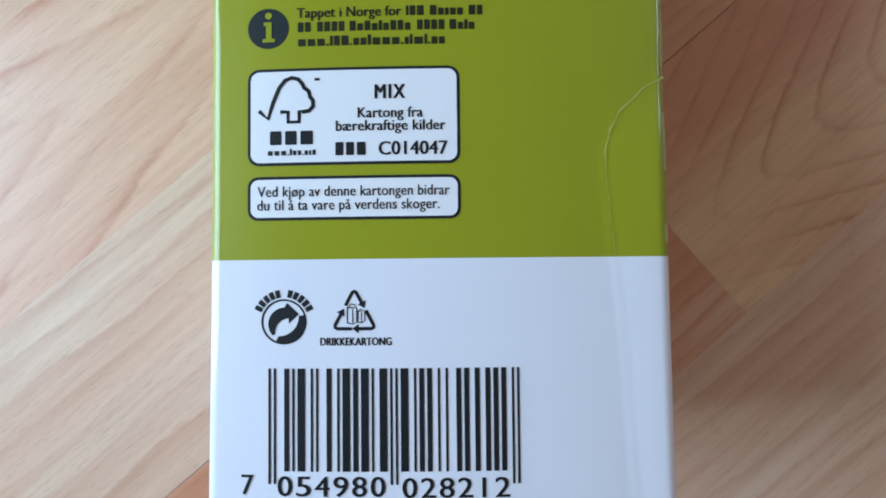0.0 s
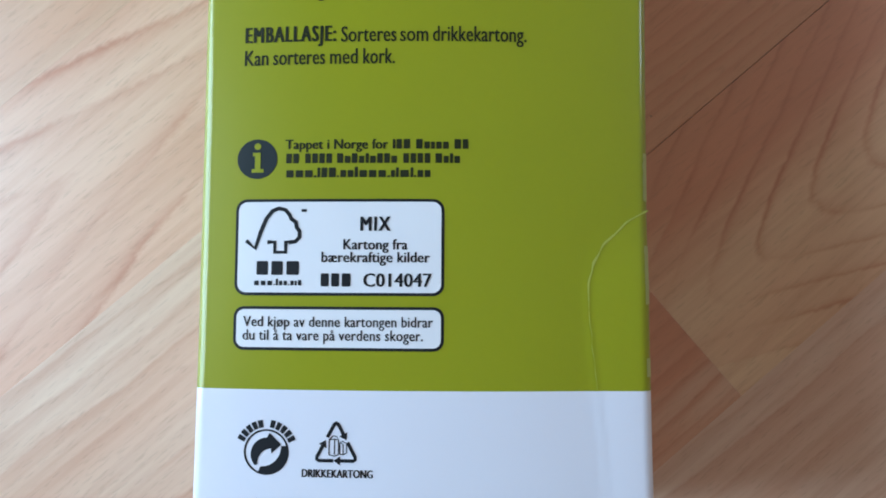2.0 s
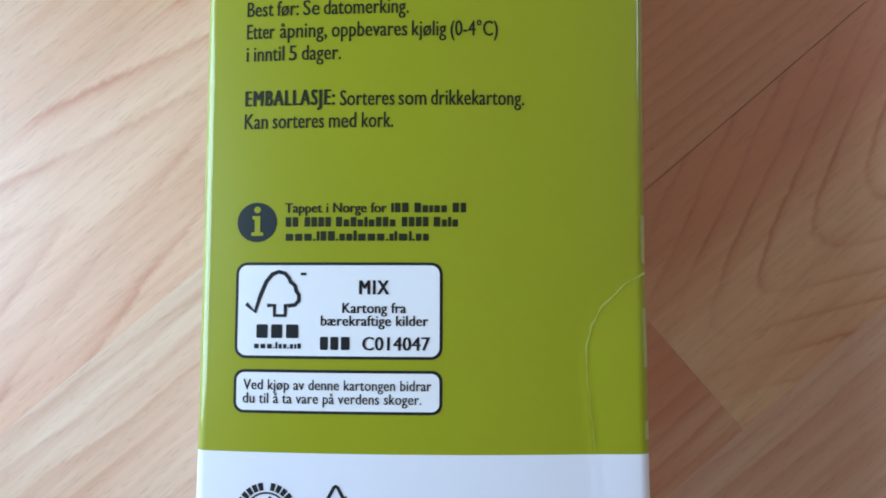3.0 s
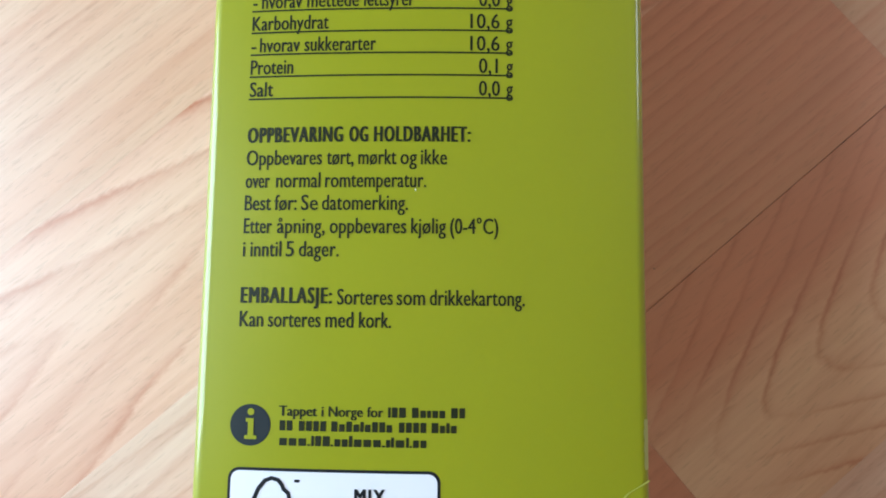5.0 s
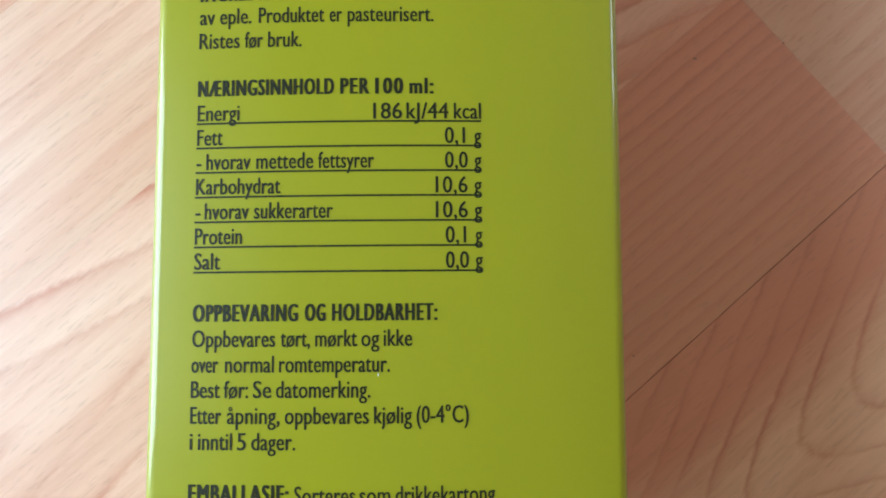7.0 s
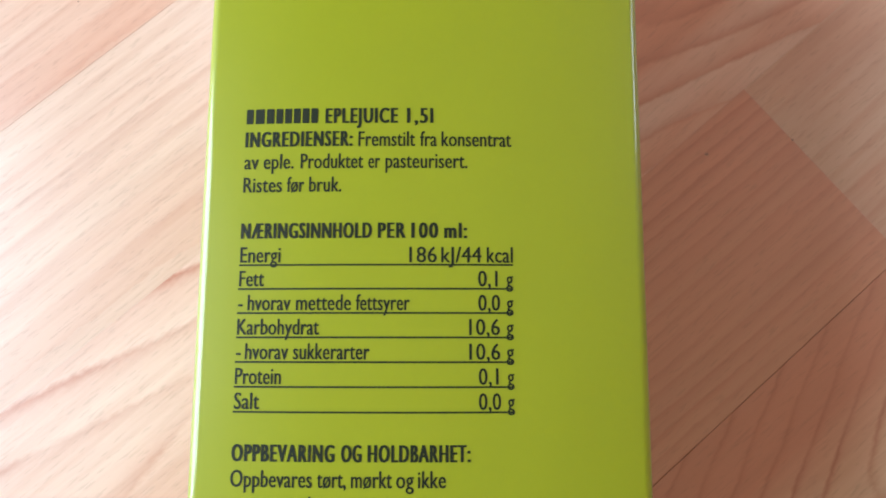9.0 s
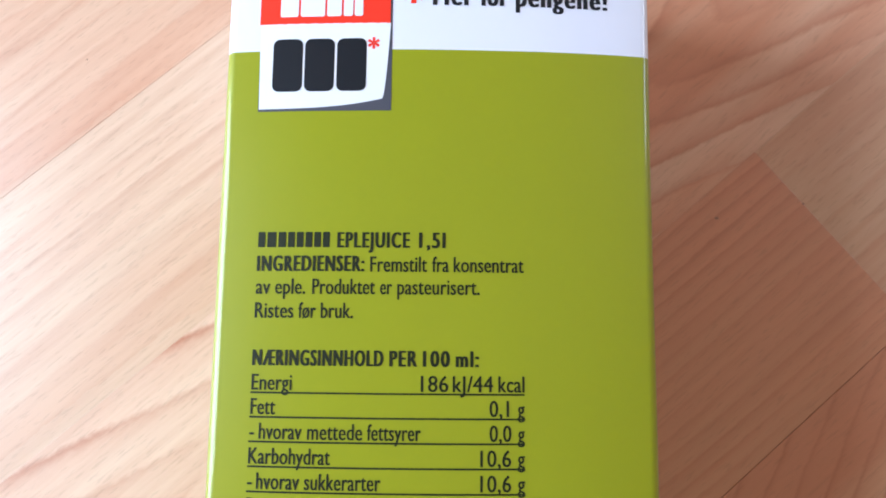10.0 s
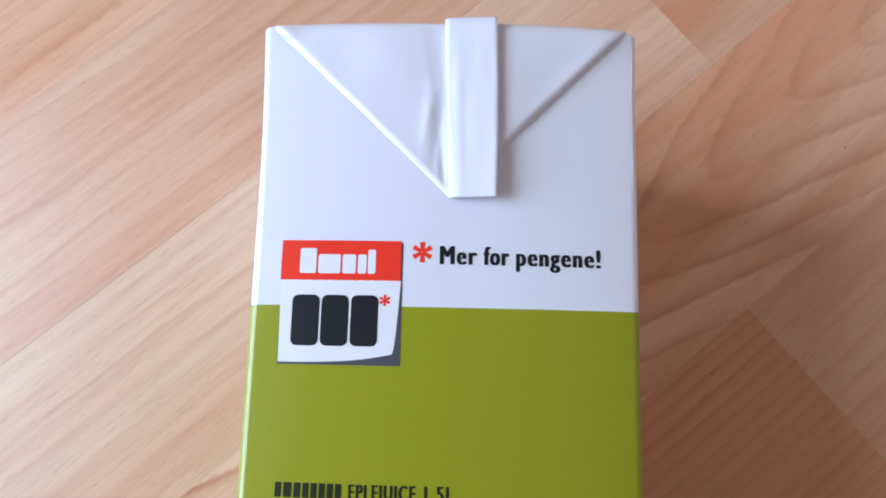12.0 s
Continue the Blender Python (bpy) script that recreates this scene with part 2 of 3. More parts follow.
KNOWN = [
    figured("beech_tip_east", -1, 0.060, 0.470, (0.094, -0.039), way=-1, across=0.0080, along=0.0195, lines=0.95, red=0.18, sharp=10.0, core=0.009, light=(0.78, 0.56, 0.345), inside=True, wobble=0.26),
    figured("beech_red", -1, -0.350, 0.060, (0.0, -0.11), across=0.0052, along=0.30, lines=0.55, red=0.95, wobble=0.35),
    figured("beech_streak", 0, 0.032, 0.1894, (0.0, -0.03), across=0.0044, along=0.16, lines=0.75, red=0.85, sharp=3.0, wobble=0.40, light=(0.58, 0.31, 0.175)),
    figured("beech_blond", 0, -0.380, 0.032, (0.0, -0.04), across=0.0090, along=0.22, lines=0.40, red=0.22, sharp=2.0, wobble=0.5, light=PALE),
    figured("beech_pale", 0, 0.1894, 0.600, (0.0, -0.05), across=0.0085, along=0.30, lines=0.30, red=0.35, wobble=0.40, light=(0.64, 0.43, 0.275)),
    figured("beech_arch", 1, -0.290, 0.120, (0.0054, 0.109), way=1, across=0.0150, along=0.058, lines=1.00, red=0.22, sharp=4.5, zone=0.40, core=0.003, light=PALE, wobble=0.14),
    figured("beech_tip_north", 1, 0.120, 0.520, (0.216, 0.112), way=-1, across=0.0105, along=0.035, lines=0.85, red=0.62, sharp=4.0, core=0.008, wobble=0.30, zone=0.4),
    figured("beech_plain", 2, -0.170, 0.2377, (0.0, 0.10), across=0.0095, along=0.40, lines=0.30, red=0.30, wobble=0.40),
    figured("beech_warm", 2, 0.2377, 0.640, (0.0, 0.10), across=0.0085, along=0.26, lines=0.50, red=0.75, wobble=0.45),
    figured("beech_north", 3, -0.120, 0.340, (0.0, 0.17), across=0.0085, along=0.30, lines=0.40, red=0.45, wobble=0.45),
    figured("beech_north_west", 4, -0.150, 0.310, (0.0, 0.36), across=0.0080, along=0.26, lines=0.40, red=0.50, wobble=0.45),
    figured("beech_south_east", -3, -0.200, 0.260, (0.0, -0.27), across=0.0080, along=0.26, lines=0.45, red=0.35, wobble=0.45),
    figured("beech_south", -2, -0.110, 0.320, (0.0, -0.20), across=0.0080, along=0.24, lines=0.45, red=0.25, wobble=0.45, light=PALE),
]
far = bmesh.new()
rng = random.Random(7)
for n in range(len(SEAMS) - 1):
    row = n - ZERO
    v0, v1 = SEAMS[n], SEAMS[n + 1]
    known = [(a, b, m) for r, a, b, m in KNOWN if r == row]
    lo = min((a for a, *_ in known), default=rng.uniform(-0.4, 0.0))
    hi = max((b for _, b, _ in known), default=lo)
    spans = list(known)
    while hi < 4.2:
        step = rng.uniform(0.34, 0.48)
        spans.append((hi, hi + step, None))
        hi += step
    while lo > -3.0:
        step = rng.uniform(0.34, 0.48)
        spans.append((lo - step, lo, None))
        lo -= step
    for a, b, m in spans:
        centre = spin @ Vector(((a + b) / 2, (v0 + v1) / 2, 0))
        if not (WX - 0.1 < centre.x < RX1 + 0.1 and RY0 - 0.1 < centre.y < RY1 + 0.1):
            continue
        gl, gh = (9e-5 if row == 0 else 4e-5 if row % 3 == 0 else 1e-5), (9e-5 if row == -1 else 4e-5 if row % 3 == 2 else 1e-5)
        place = Matrix.Translation(centre) @ spin
        piece = plank_mesh(b - a, v1 - v0, gl, gh)
        if (centre - Vector((0, 0.1, 0))).length < 0.62:
            ob = part("plank", piece, m or GENERAL[rng.randrange(3)], floor)
            ob.matrix_world = place
        else:
            piece.transform(place)
            tmp = bpy.data.meshes.new("tmp")
            piece.to_mesh(tmp)
            piece.free()
            far.from_mesh(tmp)
            bpy.data.meshes.remove(tmp)
for co, no in (((WX - 0.1, 0, 0), (-1, 0, 0)), ((RX1 + 0.1, 0, 0), (1, 0, 0)), ((0, RY0 - 0.1, 0), (0, -1, 0)), ((0, RY1 + 0.1, 0), (0, 1, 0))):
    bmesh.ops.bisect_plane(far, geom=far.verts[:] + far.edges[:] + far.faces[:], plane_co=co, plane_no=no, clear_outer=True)
far.transform(spin.inverted())
rest = tagged(part("far_planks", far, GENERAL[0], floor), kind="stuff")
rest.matrix_world = spin

# small dark flecks in the strips
FLECK = bpy.data.materials.new("dark_fleck")
FLECK.use_nodes = True
FLECK.node_tree.nodes["Principled BSDF"].inputs["Base Color"].default_value = (0.30, 0.16, 0.10, 1)
for x, y, r in ((85.2, 156.3, 0.65), (111.7, 161.0, 0.4), (133.4, 231.0, 0.4), (-121.8, 248.3, 0.3), (-107.4, 204.1, 0.3), (64.1, 69.9, 0.4)):
    bm = bmesh.new()
    ring = [bm.verts.new((MM * (x + r * (1 + 0.35 * rng.uniform(-1, 1)) * math.cos(a)), MM * (y + 0.75 * r * (1 + 0.35 * rng.uniform(-1, 1)) * math.sin(a)), 2e-5)) for a in np.linspace(0, 6.2832, 13)[:-1]]
    bm.faces.new(ring)
    part("wood_fleck", bm, FLECK, floor, "small dark fleck")

# ---- juice carton, lying on its side ----
XC, HW, YB, YT, RAD, TOPZ = 1.05, 35.30, -40.0, 222.4, 1.8, 90.0      # millimetres
END = 1.0
CREASE = [(-40, 30.6), (-32, 29.8), (-5.4, 28.1), (6, 26.8), (14.4, 25.95), (19.4, 25.8), (22.8, 26.7), (25.8, 28.4), (29.2, 31.9), (31.5, 36.0)]


def half_width(y):
    k = min(max((y - 185) / 40, 0), 1)
    return HW + 1.3 * k * k + 0.5 * min(max((10 - y) / 50, 0), 1)


def lean(y):
    """How far the dented long edge stands out beyond the even half width."""
    return float(np.interp(y, [-40, 20, 60, 110, 150, 190, 222], [-0.4, -0.6, -0.4, 0.0, 0.3, 0.9, 0.5]))


def face_z(x, y):
    """Height of the printed side: a little full, with a soft dent along one edge."""
    s = (x - XC) / HW
    z = TOPZ + 0.30 - 2.10 * s * s - 0.22 * min(abs(s), 1.0) ** 10
    z += 0.10 * noise.noise((x / 26, y / 40, 0.3)) + 0.05 * noise.noise((x / 9, y / 14, 2.3))
    if y < 31.5:
        c = np.interp(y, [p[0] for p in CREASE], [p[1] for p in CREASE])
        d = x - c
        z += 0.100 * max(d, 0) * min(1, (34 - y) / 14)
        z += (0.09 + 0.06 * noise.noise((0.4, y / 3, 5.0))) * math.exp(-(d / 0.38) ** 2)
    return z


def section(y, inset):
    """The carton's outline at y: across the printed side, down one flank, under and up the other."""
    w = half_width(y) - inset
    e = w + lean(y)
    xs = list(np.linspace(XC - w + RAD, 22.5, 22)) + list(np.linspace(22.5, XC + e - RAD, 22))[1:]
    pts = [(x, face_z(x, y) - inset) for x in xs]
    zr, zl = pts[-1][1], pts[0][1]
    for k in range(1, 7):
        a = math.pi / 2 * k / 6
        pts.append((XC + e - RAD + RAD * math.sin(a), zr - RAD + RAD * math.cos(a)))
    for k in range(1, 8):
        f = k / 8
        pts.append((XC + e, zr - RAD - f * (zr - 2 * RAD - inset)))
    for k in range(0, 7):
        a = math.pi / 2 * k / 6
        pts.append((XC + e - RAD + RAD * math.cos(a), inset + RAD - RAD * math.sin(a)))
    for k in range(0, 7):
        a = math.pi / 2 * k / 6
        pts.append((XC - w + RAD - RAD * math.sin(a), inset + RAD - RAD * math.cos(a)))
    for k in range(1, 8):
        f = k / 8
        pts.append((XC - w, inset + RAD + f * (zl - 2 * RAD - inset)))
    for k in range(0, 6):
        a = math.pi / 2 * k / 6
        pts.append((XC - w + RAD - RAD * math.cos(a), zl - RAD + RAD * math.sin(a)))
    return [Vector((x, y, z)) * MM for x, z in pts]


def carton_body():
    ys = [(YB + END - END * math.sin(a), END * (1 - math.cos(a))) for a in np.linspace(math.pi / 2, 0, 6)]
    inner = sorted(set([round(v, 3) for v in np.linspace(YB + END, 3.4, 22)][1:] + [round(v, 3) for v in np.linspace(3.4, 40, 24)][1:]
                       + [round(v, 3) for v in np.linspace(40, 167.4, 44)][1:] + [round(v, 3) for v in np.linspace(167.4, YT - END, 20)][1:-1]))
    ys += [(y, 0.0) for y in inner]
    ys += [(YT - END + END * math.sin(a), END * (1 - math.cos(a))) for a in np.linspace(0, math.pi / 2, 6)]
    bm = bmesh.new()
    rings = [[bm.verts.new(p) for p in section(y, inset)] for y, inset in ys]
    count = len(rings[0])
    for (y0, _), (y1, _), low, high in zip(ys, ys[1:], rings, rings[1:]):
        for k in range(count):
            f = bm.faces.new((low[k], low[(k + 1) % count], high[(k + 1) % count], high[k]))
            f.material_index = 1 if 3.3 < (y0 + y1) / 2 < 167.5 else 0
            f.smooth = True
    bm.faces.new(rings[0])
    bm.faces.new(rings[-1][::-1])
    bmesh.ops.recalc_face_normals(bm, faces=bm.faces)
    return bm


carton = tagged(new("juice_carton"), "green and white juice carton lying on the floor", "carton")
carton.location = (XC * MM, (YB + YT) / 2 * MM, 0)
bpy.context.view_layer.update()
body = part("body", carton_body(), [WHITE, GREEN], carton, "glossy green and white printed board")
body.matrix_parent_inverse = carton.matrix_world.inverted()


def fix(ob, parent):
    """Keeps a piece where its mesh says while it hangs under parent."""
    ob.parent = parent
    ob.matrix_parent_inverse = carton.matrix_world.inverted() if parent == carton else Matrix()
    return ob


# folded ear at the top end
EAR_TOP, EAR_TIP = 222.2, (1.9, 187.2)
EL, ER = -33.8, 36.4


def ear_height(x, y):
    """Height of the folded triangle over the side of the carton."""
    f = (y - EAR_TIP[1]) / (EAR_TOP - EAR_TIP[1])
    xl, xr = EAR_TIP[0] + (EL - EAR_TIP[0]) * f, EAR_TIP[0] + (ER - EAR_TIP[0]) * f
    d = max(0.0, min((x - xl) * 0.7, (xr - x) * 0.7))
    left = (x - xl) < (xr - x)
    k = min(max((x - 2.0) / 7.0, 0), 1)
    lift = (0.75 + 0.60 * k * k * (3 - 2 * k)) * (1 - math.exp(-d / 0.38))
    lift += 0.10 * math.exp(-((d - 0.9) / 0.7) ** 2) if left else 0.12 * math.exp(-((d - 1.2) / 1.0) ** 2)
    lift -= 0.45 * math.exp(-((x + 0.1 - 0.05 * (200 - y)) / 0.7) ** 2) * min(1, d / 3)
    lift += 0.55 * math.exp(-((x + 2.2 - 0.16 * (y - 205)) / 0.40) ** 2) * math.exp(-((y - 204) / 6) ** 2)
    lift -= 0.45 * math.exp(-((x + 0.9 - 0.10 * (y - 200)) / 0.45) ** 2) * math.exp(-((y - 199) / 7) ** 2)
    lift += 0.9 * math.exp(-((x + 31.0) / 3.0) ** 2 - ((y - 220.5) / 1.6) ** 2)
    lift += 0.35 * noise.noise((x / 9, y / 13, 8.0)) * min(1, d / 4)
    return lift


def ear_mesh():
    bm = bmesh.new()
    rows = []
    fs = [0.0, 0.01, 0.03] + list(np.linspace(0.06, 1.0, 34))
    ss = [0, 0.006, 0.014, 0.024, 0.038, 0.055, 0.08] + list(np.linspace(0.12, 0.88, 28)) + [0.92, 0.945, 0.962, 0.976, 0.986, 0.994, 1.0]
    for f in fs:
        y = EAR_TIP[1] + (EAR_TOP - EAR_TIP[1]) * f
        xl, xr = EAR_TIP[0] + (EL - EAR_TIP[0]) * f - 0.2, EAR_TIP[0] + (ER - EAR_TIP[0]) * f + 0.2
        rows.append([bm.verts.new(Vector((x, y, face_z(x, min(y, YT - RAD)) - 0.15 + ear_height(x, y) - (0.9 * ((y - 219.5) / 2.7) ** 2 if y > 219.5 else 0))) * MM)
                     for x in (xl + (xr - xl) * s for s in ss)])
    # the board turns over the end of the carton
    for k, (dy, dz) in enumerate(((0.35, -1.0), (0.4, -2.4), (0.3, -4.0))):
        rows.append([bm.verts.new(v.co + Vector((0, dy, dz)) * MM) for v in rows[len(fs) - 1]])
    for low, high in zip(rows, rows[1:]):
        for k in range(len(ss) - 1):
            bm.faces.new((low[k], low[k + 1], high[k + 1], high[k])).smooth = True
    bmesh.ops.remove_doubles(bm, verts=bm.verts, dist=1e-6)
    return bm


ear = fix(part("ear_flap", ear_mesh(), WHITE, carton, "white folded triangular ear flap"), carton)


def strip_mesh():
    """The sealed seam, a flat band folded over to one side of the ear, its free edge a little lifted."""
    bm = bmesh.new()
    ys = [187.3, 187.5, 188.0, 189.0] + list(np.linspace(191, 221.0, 26)) + [222.0, 222.6, 222.9]
    ss = [0, 0.03, 0.08, 0.14, 0.2, 0.3, 0.4, 0.5, 0.6, 0.7, 0.8, 0.88, 0.94, 0.98, 1.0]
    upper, lower = [], []
    for y in ys:
        f = (y - 187.3) / 35.5
        x0, x1 = 1.7 - 1.4 * f, 10.2 + 0.25 * math.sin(f * 3.1)
        up, lo = [], []
        for s in ss:
            x = x0 + (x1 - x0) * s
            z = face_z(x, min(y, YT - RAD)) + 1.35 + 1.65 * s * (1 - 0.30 * f)
            z -= 0.15 * math.exp(-(s / 0.05) ** 2)
            z += 0.20 * math.exp(-(((x - 3.0) + 0.04 * (y - 205)) / 0.5) ** 2) * (1 if y < 212 else 0.4)
            z += 0.10 * noise.noise((x / 1.3, y / 9, 4.0)) - (0.8 * (y - 221) ** 2 / 3.6 if y > 221 else 0)
            edge = min(s, 1 - s) * (x1 - x0)
            z -= 0.25 * math.exp(-edge / 0.12)
            up.append(bm.verts.new(Vector((x, y, z)) * MM))
            lo.append(bm.verts.new(Vector((x, y, z - 0.75 + 0.3 * math.exp(-edge / 0.12))) * MM))
        upper.append(up)
        lower.append(lo)
    for end in range(1, 6):
        up, lo = [], []
        for a, b in zip(upper[len(ys) - 1], lower[len(ys) - 1]):
            up.append(bm.verts.new(a.co + Vector((0, 0.35 if end == 1 else 0.5, -0.6 - 8.0 * (end - 1))) * MM))
            lo.append(bm.verts.new(Vector((b.co.x, (YT + 0.1) * MM, up[-1].co.z))))
        upper.append(up)
        lower.append(lo)
    n = len(ss)
    for g, flip in ((upper, False), (lower, True)):
        for low, high in zip(g, g[1:]):
            for k in range(n - 1):
                vs = (low[k], low[k + 1], high[k + 1], high[k])
                bm.faces.new(vs[::-1] if flip else vs).smooth = True
    for a, b, c, d in zip(upper, upper[1:], lower, lower[1:]):
        bm.faces.new((a[0], b[0], d[0], c[0])).smooth = True
        bm.faces.new((a[-1], c[-1], d[-1], b[-1])).smooth = True
    for k in range(n - 1):
        bm.faces.new((upper[0][k], lower[0][k], lower[0][k + 1], upper[0][k + 1])).smooth = True
        bm.faces.new((upper[-1][k], upper[-1][k + 1], lower[-1][k + 1], lower[-1][k]))
    return bm


fix(part("seam_strip", strip_mesh(), WHITE, carton, "white sealed seam strip folded flat"), carton)

# ---- print on the carton ----
INKZ = 0.05


def press(bm, level=1):
    """Lays a flat drawing, in millimetres, on the side of the carton."""
    for v in bm.verts:
        x = 4.0 + (v.co.x - 4.0) * (1 + 0.0165 * ((v.co.x - XC) / HW) ** 2)   # the artwork spreads over the full side
        v.co = Vector((x, v.co.y, face_z(x, v.co.y) + INKZ * level + v.co.z)) * MM
    return bm


def printed(name, bm, material, parent, label="", level=1):
    return fix(part(name, press(bm, level), material, parent, label), parent)


def outline(bm, pts):
    bm.faces.new([bm.verts.new((x, y, 0)) for x, y in pts])
    return bm


def bar(bm, x0, y0, x1, y1, step=2.0):
    """An upright bar, cut finely enough to follow the side of the carton."""
    nx, ny = max(1, math.ceil((x1 - x0) / step)), max(1, math.ceil((y1 - y0) / step))
    grid = [[bm.verts.new((x0 + (x1 - x0) * i / nx, y0 + (y1 - y0) * j / ny, 0)) for i in range(nx + 1)] for j in range(ny + 1)]
    for j in range(ny):
        for i in range(nx):
            bm.faces.new((grid[j][i], grid[j][i + 1], grid[j + 1][i + 1], grid[j + 1][i]))
    return bm


def round_bar(bm, x0, y0, x1, y1, r):
    r = min(r, (x1 - x0) / 2.01, (y1 - y0) / 2.01)
    pts = []
    for cx, cy, a0 in ((x1 - r, y1 - r, 0), (x0 + r, y1 - r, 90), (x0 + r, y0 + r, 180), (x1 - r, y0 + r, 270)):
        pts += [(cx + r * math.cos(radians(a0 + 18 * k)), cy + r * math.sin(radians(a0 + 18 * k))) for k in range(6)]
    return outline(bm, pts)


def panel(bm, x0, y0, x1, y1, r, n=24):
    """A rounded panel as rows of quads."""
    rows = []
    ys = sorted(set([y0 + r * (1 - math.cos(radians(15 * k))) for k in range(7)] + [y1 - r * (1 - math.cos(radians(15 * k))) for k in range(7)]
                    + list(np.linspace(y0 + r, y1 - r, 8))))
    for y in ys:
        d = max(0, y0 + r - y, y - (y1 - r))
        inset = r - math.sqrt(max(0, r * r - d * d))
        rows.append([bm.verts.new((x0 + inset + (x1 - x0 - 2 * inset) * k / n, y, 0)) for k in range(n + 1)])
    for low, high in zip(rows, rows[1:]):
        for k in range(n):
            bm.faces.new((low[k], low[k + 1], high[k + 1], high[k]))
    return bm


def stroke(bm, pts, width, closed=False):
    """A line of even width through pts."""
    n = len(pts)
    left, right = [], []
    for k in range(n):
        a = Vector(pts[k - 1] if k or closed else pts[k])
        b = Vector(pts[(k + 1) % n] if k < n - 1 or closed else pts[k])
        d = (b - a).normalized()
        o = Vector((-d.y, d.x)) * width / 2
        p = Vector(pts[k])
        left.append(bm.verts.new((p.x + o.x, p.y + o.y, 0)))
        right.append(bm.verts.new((p.x - o.x, p.y - o.y, 0)))
    for k in range(n if closed else n - 1):
        j = (k + 1) % n
        bm.faces.new((right[k], right[j], left[j], left[k]))
    return bm


def arc(cx, cy, r, a0, a1, n=24):
    return [(cx + r * math.cos(radians(a0 + (a1 - a0) * k / n)), cy + r * math.sin(radians(a0 + (a1 - a0) * k / n))) for k in range(n + 1)]


def glyphs(text, space=1.0):
    data = bpy.data.curves.new("lettering", "FONT")
    data.body, data.size, data.resolution_u, data.space_character = text, 1.0, 3, space
    ob = new("lettering", data)
    deps = bpy.context.evaluated_depsgraph_get()
    deps.update()
    me = bpy.data.meshes.new_from_object(ob.evaluated_get(deps))
    bpy.data.objects.remove(ob)
    bpy.data.curves.remove(data)
    return me


ref = glyphs("H")
CAP = max(v.co.y for v in ref.vertices)


def letter(bm, text, x0, x1, base, cap, bold=0.0):
    """Adds a run of letters from x0 to x1 that stands on base, with capitals cap high. bold: the widening of its strokes; they are overprinted in thin layers."""
    me = glyphs(text, 1.20 if bold > 0.2 else 1.03)
    lo, hi = min(v.co.x for v in me.vertices), max(v.co.x for v in me.vertices)
    sx, sy = (x1 - x0 - bold) / (hi - lo), cap / CAP
    layers = 1 + (3 if bold > 0.2 else 2 if bold > 0 else 0)
    for k in range(layers):
        shift = bold * k / max(1, layers - 1)
        start = len(bm.verts)
        bm.from_mesh(me)
        bm.verts.ensure_lookup_table()
        for v in bm.verts[start:]:
            v.co = (x0 + shift + (v.co.x - lo) * sx, base + v.co.y * sy, 0.004 * k)
    bpy.data.meshes.remove(me)
    return bm


def blocks(parent, material, widths, x0, x1, base, heights, r=0.15, gap=0.22, level=1, label=""):
    """Plain bars in place of a name: one for each letter, none for a blank (width below zero)."""
    total, x = sum(abs(w) for w in widths), x0
    for w, h in zip(widths, heights):
        step = (x1 - x0) * abs(w) / total
        if w > 0:
            printed("plain_bar", round_bar(bmesh.new(), x + step * gap / 2, base, x + step * (1 - gap / 2), base + h, r), material, parent, label, level)
        x += step


def words(spans, base, cap, bold):
    """Runs for single words, each with its start and end."""
    return [(text, x0, x1, base, cap, bold) for text, x0, x1 in spans]


def line_part(name, runs, material, parent, label="", level=1):
    bm = bmesh.new()
    for run in runs:
        letter(bm, *run)
    return printed(name, bm, material, parent, label, level)


# text blocks, from the top end down
B, R = 0.27, 0.10
head = line_part("ingredient_text", words([("EPLEJUICE", -14.48, -3.0), ("1,5l", -1.6, 2.6)], 134.5, 2.45, B), OLIVE, carton, "dark printed product name and ingredients")
blocks(head, OLIVE, [1, 1.3, 1.1, 1, 1, 1, 1, 1], -27.1, -15.5, 134.55, [2.45] * 8)
line_part("text_line", [("INGREDIENSER:", -27.0, -10.1, 130.75, 2.45, B), *words([('Fremstilt', -9.2, -0.25), ('fra', 0.5, 3.15), ('konsentrat', 3.9, 14.95)], 130.7, 2.4, R)], OLIVE, head)
line_part("text_line", words([('av', -27.0, -24.73), ('eple.', -23.99, -19.26), ('Produktet', -18.19, -8.36), ('er', -7.58, -5.72), ('pasteurisert.', -4.89, 8.0)], 127.15, 2.4, R), OLIVE, head)
line_part("text_line", words([('Ristes', -27.0, -20.97), ('før', -20.23, -17.5), ('bruk.', -16.75, -11.7)], 123.4, 2.4, R), OLIVE, head)

